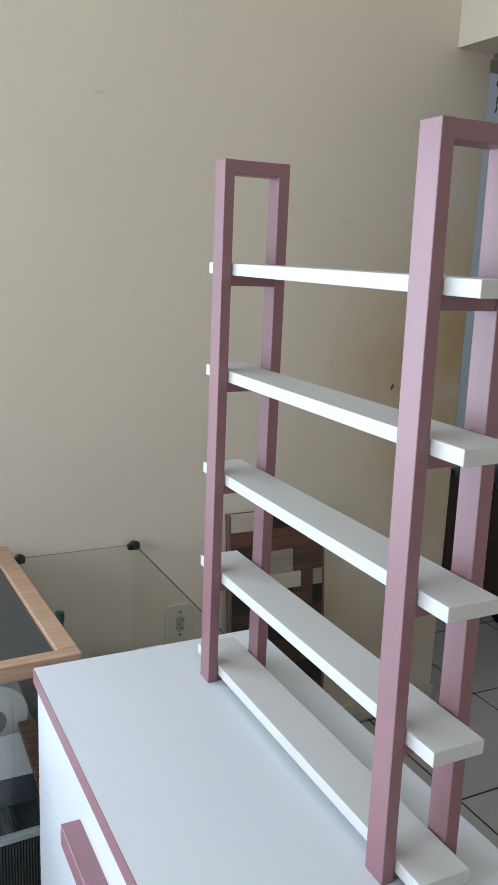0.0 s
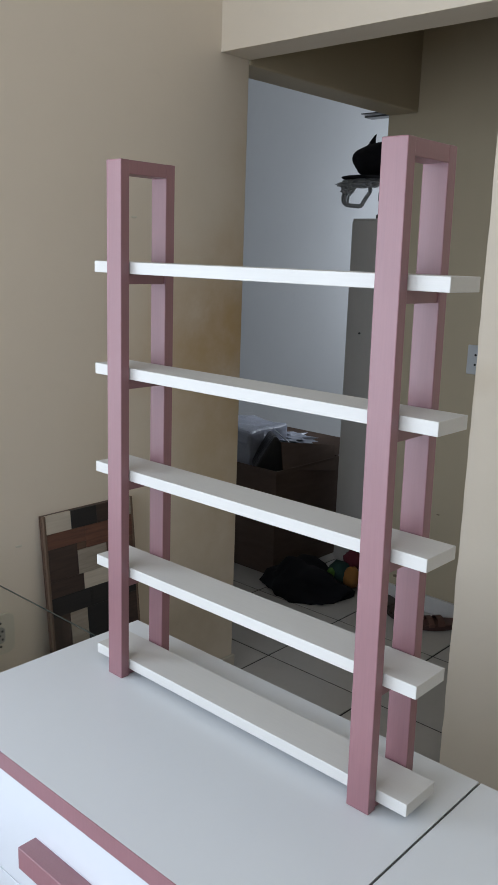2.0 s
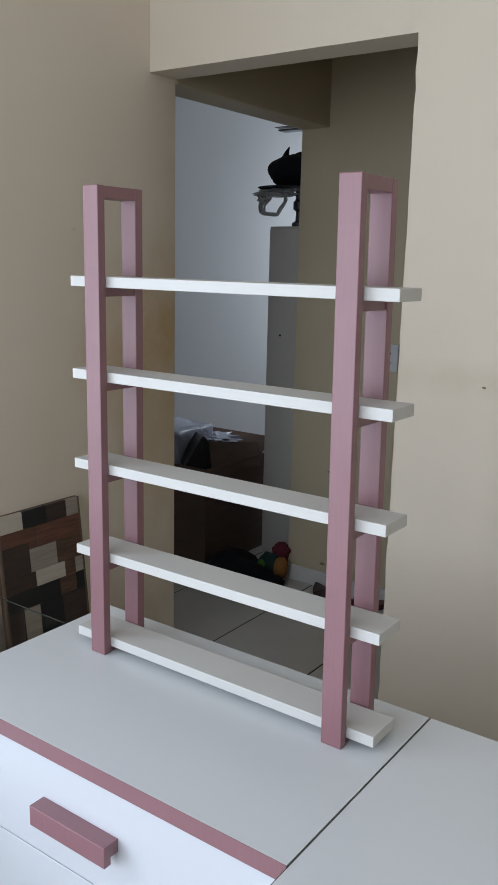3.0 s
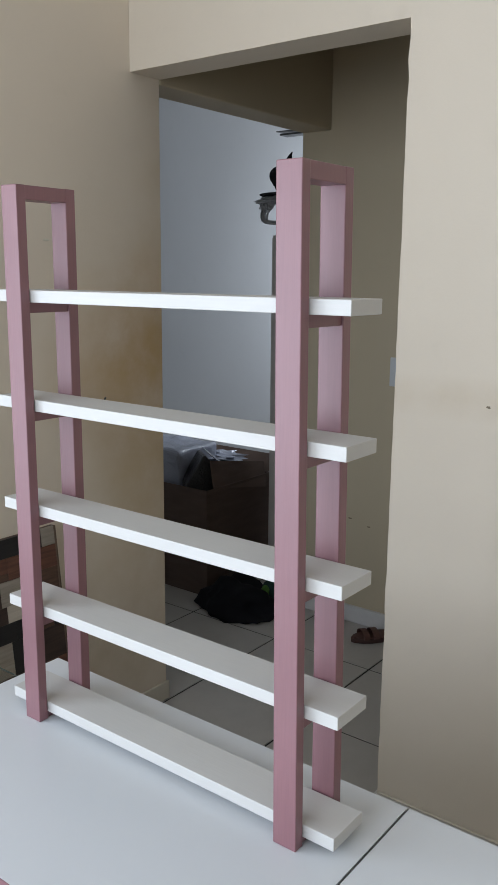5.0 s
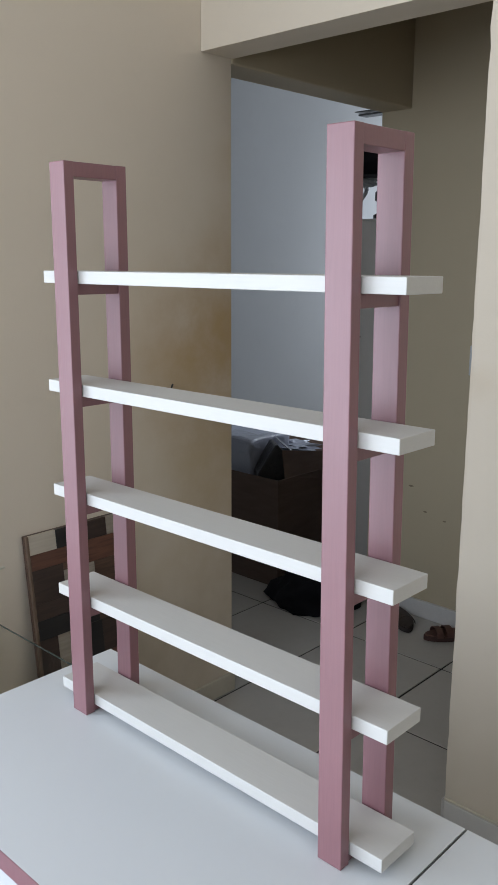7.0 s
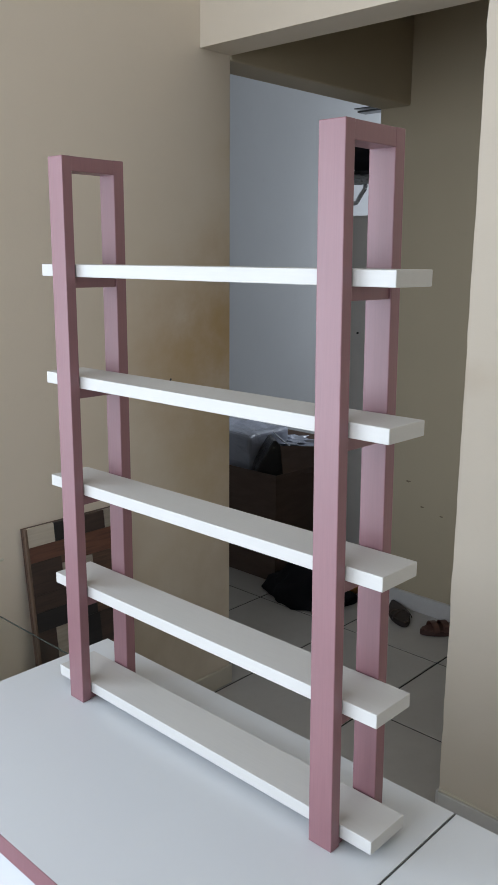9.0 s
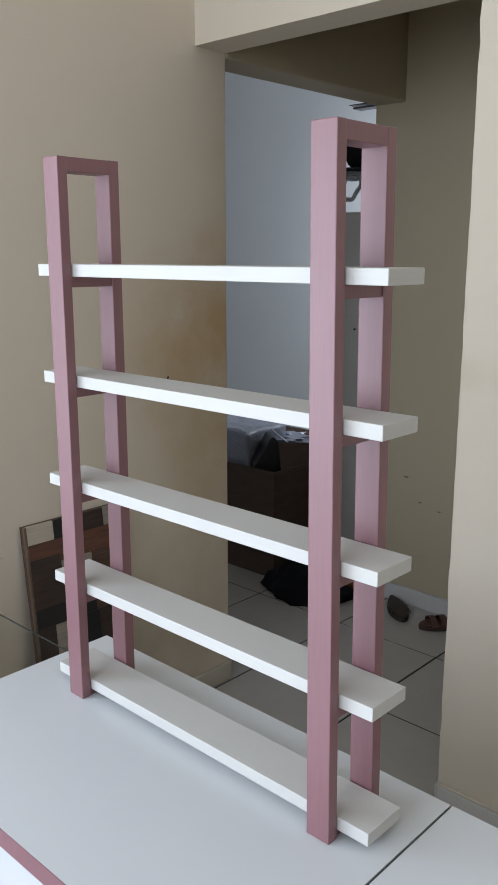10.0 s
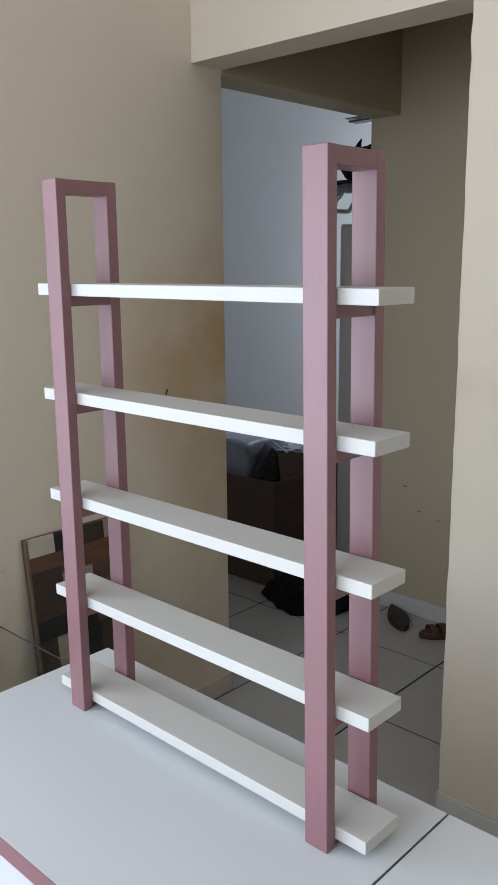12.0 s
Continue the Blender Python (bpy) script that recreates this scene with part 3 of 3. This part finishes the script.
def plastic_bag():
    b = thing("plastic_bag", (3.08, 2.52, 1.76), "crumpled clear plastic bag hanging under the black hat", "plastic bag")
    film = material("grey_film", (0.34, 0.35, 0.36), 0.3)[0]
    for grow, sink, lean, radius in ((1.0, 0.0, 0.0, 0.010), (0.84, 0.006, 0.012, 0.006), (1.10, -0.004, -0.01, 0.005)):
        pts = []
        for k in range(25):
            a = 2 * math.pi * k / 24
            pts.append((3.08 + lean + 0.012 * math.sin(3 * a), 2.533 + grow * 0.072 * math.cos(a) + 0.004 * math.sin(5 * a),
                        1.832 - sink + grow * 0.054 * math.sin(a) - 0.014 * math.cos(a) + 0.004 * math.sin(4 * a)))
        part("bag_fold", tube(pts, radius, 8), film, b)
    part("bag_gather", lump((3.08, 2.53, 1.882), (0.03, 0.10, 0.020), 8, 0.7, 4), film, b)
    part("bag_tail", lump((3.085, 2.60, 1.868), (0.02, 0.028, 0.034), 17, 0.7, 3), film, b)


plastic_bag()
br = thing("wall_bracket", (3.05, YI, 2.165), "thin dark metal bracket under the beam", "bracket")
part("upper_plate", slab((3.02, YI + 0.0005, 2.177), (3.10, 2.497, 2.181), 0.001), CHROME_DARK, br)
part("lower_plate", slab((3.02, YI + 0.0005, 2.160), (3.08, 2.476, 2.168), 0.001), CHROME_DARK, br)

cb = thing("hanging_cable", (2.44, 2.746, 2.12), "thin black cable hanging from the back room ceiling", "cable")
part("cable", tube([(2.44, 2.746, TOP)] + [(2.44 + 0.006 * math.sin(k * 1.9), 2.746 + 0.007 * math.sin(k * 1.3), 2.34 - 0.018 * k) for k in range(13)], 0.003, 6), BLACK, cb)


def cardboard(name, lo, hi, flaps, label):
    m = wood(name + "_card", (0.13, 0.085, 0.064), (0.09, 0.058, 0.044), (3, 3, 12), 0.85)
    c = thing(name, ((lo[0] + hi[0]) / 2, (lo[1] + hi[1]) / 2, 0), label, "box")
    t = 0.006
    for a, b in (((lo[0], lo[1], 0), (lo[0] + t, hi[1], hi[2])), ((hi[0] - t, lo[1], 0), (hi[0], hi[1], hi[2])),
                 ((lo[0] + t, lo[1], 0), (hi[0] - t, lo[1] + t, hi[2])), ((lo[0] + t, hi[1] - t, 0), (hi[0] - t, hi[1], hi[2]))):
        part("side_panel", slab(a, b, 0.001, 1), m, c)
    part("bottom_panel", slab((lo[0] + t, lo[1] + t, 0.001), (hi[0] - t, hi[1] - t, 0.007)), m, c)
    if flaps:
        bm = slab((0, 0, 0), (hi[0] - lo[0] - 0.10, 0.005, 0.135), 0.001, 1)
        bmesh.ops.transform(bm, matrix=Matrix.Translation((lo[0] + 0.055, lo[1] + 0.004, hi[2])) @ Matrix.Rotation(-0.30, 4, "X") @ Matrix.Rotation(0.17, 4, "Y"), verts=bm.verts)
        part("flap", bm, m, c)
        bm = slab((0, 0, 0), (0.005, hi[1] - lo[1] - 0.03, 0.12), 0.001, 1)
        bmesh.ops.transform(bm, matrix=Matrix.Translation((hi[0] - 0.005, lo[1] + 0.012, hi[2])) @ Matrix.Rotation(0.9, 4, "Y"), verts=bm.verts)
        part("flap", bm, m, c)
        bm = slab((-0.005, 0, -0.13), (0, hi[1] - lo[1] - 0.02, 0), 0.001, 1)
        bmesh.ops.transform(bm, matrix=Matrix.Translation((lo[0] + 0.0115, lo[1] + 0.01, hi[2] - 0.002)) @ Matrix.Rotation(-0.12, 4, "Y"), verts=bm.verts)
        part("flap", bm, m, c)
    else:
        part("lid_panel", slab((lo[0], lo[1], hi[2] + 0.0003), (hi[0], hi[1], hi[2] + 0.006), 0.001, 1), m, c)
    return c


cardboard("cardboard_box", (2.66, 2.610, 0), (3.17, 3.12, 0.530), True, "open brown cardboard box full of wrapped goods")


def wrapped_bundle():
    w = thing("wrapped_bundle", (2.95, 3.05, 0.40), "goods wrapped in crumpled white plastic in the open box", "wrapped bundle")
    m, n, l, b = material("white_film", (0.33, 0.35, 0.42), 0.2)
    bump(n, l, b, noise_tex(n, l, coords(n, l), 11, 4, 0.6), 0.6, 0.015)
    bm = slab((2.72, 2.84, 0.40), (3.02, 3.30, 0.684), 0.02, 3)
    bmesh.ops.subdivide_edges(bm, edges=bm.edges[:], cuts=5, use_grid_fill=True)
    for v in bm.verts:
        k = noise.noise(v.co * 9) * 0.013 + noise.noise(v.co * 23) * 0.007
        v.co += Vector((k, k * 0.7, k * (1.0 if v.co.z > 0.5 else 0.1)))
    part("wrap", bm, m, w)
    part("loose_sheet", lump((3.06, 2.86, 0.60), (0.10, 0.13, 0.022), 11, 0.7, 3, 3.0), m, w)


wrapped_bundle()


def folded_case():
    """A soft dark case standing tent-like in the box."""
    c = thing("folded_case", (2.80, 2.76, 0.42), "folded black plastic case standing in the open box", "case")
    m, n, l, b = material("black_film", (0.022, 0.022, 0.024), 0.28)
    bump(n, l, b, noise_tex(n, l, coords(n, l), 26, 5, 0.7), 1.0, 0.01)
    pts = ((2.715, 0.43), (2.93, 0.43), (2.90, 0.55), (2.80, 0.672), (2.785, 0.672), (2.70, 0.53))
    bm = prism(pts, 1, 2.68, 2.83, 0.006)
    bmesh.ops.transform(bm, matrix=Matrix.Translation((2.8, 2.75, 0)) @ Matrix.Rotation(radians(-38), 4, "Z") @ Matrix.Translation((-2.8, -2.75, 0)), verts=bm.verts)
    part("case_shell", bm, m, c)
    bm = slab((-0.055, -0.07, 0), (0.055, 0.07, 0.004), 0.001, 1)
    bmesh.ops.transform(bm, matrix=Matrix.Translation((2.86, 2.74, 0.645)) @ Matrix.Rotation(radians(-38), 4, "Z") @ Matrix.Rotation(radians(40), 4, "Y"), verts=bm.verts)
    part("case_lid", bm, material("pale_film", (0.36, 0.38, 0.42), 0.25)[0], c, "pale glossy lid")


folded_case()
fb = thing("black_floor_bag", (2.62, 2.42, 0), "slumped black cloth bag on the tiled floor", "bag")
part("bag_body", lump((2.665, 2.405, 0.025), (0.165, 0.215, 0.105), 23, 0.35, 4, 1.4, 0.001), FELT, fb, smooth=True)
part("bag_strap", tube([(2.58, 2.33, 0.012), (2.55, 2.29, 0.01), (2.53, 2.33, 0.009), (2.52, 2.42, 0.009)], 0.007), FELT, fb)


def plush_toy():
    p = thing("soft_toy", (2.84, 2.30, 0), "dark green soft toy with orange and red patches on floor", "toy")
    def cloth(name, c):
        return painted(name, c, 0.9, (30, 30, 30), 0.12)
    part("body", lump((2.80, 2.305, 0.062), (0.065, 0.065, 0.068), 2, 0.15, 3, 2, 0.0), cloth("dark_green_cloth", (0.008, 0.032, 0.025)), p, smooth=True)
    part("ear", lump((2.74, 2.318, 0.075), (0.022, 0.022, 0.032), 6, 0.2, 2), cloth("lime_cloth", (0.06, 0.15, 0.02)), p, smooth=True)
    part("foot", lump((2.785, 2.232, 0.07), (0.04, 0.036, 0.055), 9, 0.25, 3, 2, 0.02), cloth("orange_cloth", (0.24, 0.10, 0.018)), p, smooth=True)
    part("hood", lump((2.85, 2.27, 0.130), (0.04, 0.045, 0.05), 12, 0.3, 3), cloth("dark_red_cloth", (0.10, 0.008, 0.018)), p, smooth=True)


plush_toy()


def sandal(name, place, heading, colour, label, wide):
    s = thing(name, (0, 0, 0), label, "sandal", "sandals by the corridor wall")
    m = painted(name + "_leather", colour, 0.55, (25, 25, 25), 0.15)
    sole = material(name + "_sole", shade(colour, 0.6), 0.8)[0]
    pts = []
    for k in range(28):
        a = 2 * math.pi * k / 28
        u = 0.122 * math.cos(a)
        pts.append((u, (0.036 + 0.010 * math.cos(a) - 0.006 * math.cos(2 * a)) * math.sin(a)))
    part("sole", prism(pts, 2, 0.0, 0.022, 0.004), sole, s)
    part("insole", prism([(x * 0.95, y * 0.92) for x, y in pts], 2, 0.0222, 0.0265), m, s)
    spans = ((0.02, 0.028), (0.065, 0.026)) if wide else ((0.045, 0.012), (0.055, 0.012))
    for u, w in spans:
        bm = bmesh.new()
        rows = []
        for k in range(11):
            a = math.pi * k / 10
            y, z = 0.044 * math.cos(a), 0.02 + 0.032 * math.sin(a)
            skew = 0.0 if wide else 0.02 * math.cos(a) * (1 if u < 0.05 else -1)
            rows.append([bm.verts.new((u + skew + dx, y * f, 0.02 + (z - 0.02) * f)) for dx, f in ((-w / 2, 1), (w / 2, 1), (w / 2, 0.92), (-w / 2, 0.92))])
        for p, q in zip(rows, rows[1:]):
            for k in range(4):
                bm.faces.new((p[k], p[(k + 1) % 4], q[(k + 1) % 4], q[k]))
        bm.faces.new(rows[0])
        bm.faces.new(rows[-1][::-1])
        bmesh.ops.recalc_face_normals(bm, faces=bm.faces)
        part("strap", bm, m, s)
    s.matrix_basis = pose(place[0], place[1], 0.0005, 0, 0, heading)
    return s


sandal("sandal", (2.757, 1.730), 143, (0.10, 0.045, 0.034), "reddish brown strapped sandal by the corridor skirting", True)
sandal("flip_flop", (2.752, 1.970), 226, (0.05, 0.034, 0.027), "dark brown flip-flop near the corridor skirting", False)

sw = thing("light_switch", (XH, 1.74, 1.145), "pale plastic light switch on the corridor wall", "light switch")
part("plate", slab((XH - 0.009, 1.70, 1.085), (XH - 0.0005, 1.775, 1.205), 0.004), material("pale_grey_plastic", (0.55, 0.57, 0.58), 0.35)[0], sw)
for z in (1.125, 1.165):
    part("socket_hole", cylinder((XH - 0.0105, 1.737, z), (XH - 0.0088, 1.737, z), 0.005, sides=12), BLACK, sw)
for y, z, r in ((2.02, 0.58, 0.007), (1.945, 0.478, 0.006), (1.85, 0.455, 0.005), (2.04, 0.115, 0.010)):
    tagged(mesh_object("wall_scuff", lump((XH - 0.0002, y, z), (0.0016, r * 1.6, r * 0.6), y * 31, 0.6, 2), material("scuff_brown", (0.22, 0.17, 0.11), 0.8)[0]), "small dark scuff on the corridor wall", "scuff")
for y, z in ((0.895, 1.227), (0.802, 1.284)):
    tagged(mesh_object("wall_scuff", lump((XD - 0.0002, y, z), (0.0012, 0.006, 0.003), y * 31, 0.6, 2), material("scuff_grey", (0.2, 0.16, 0.11), 0.8)[0]), "small scuff on the cream wall", "scuff")
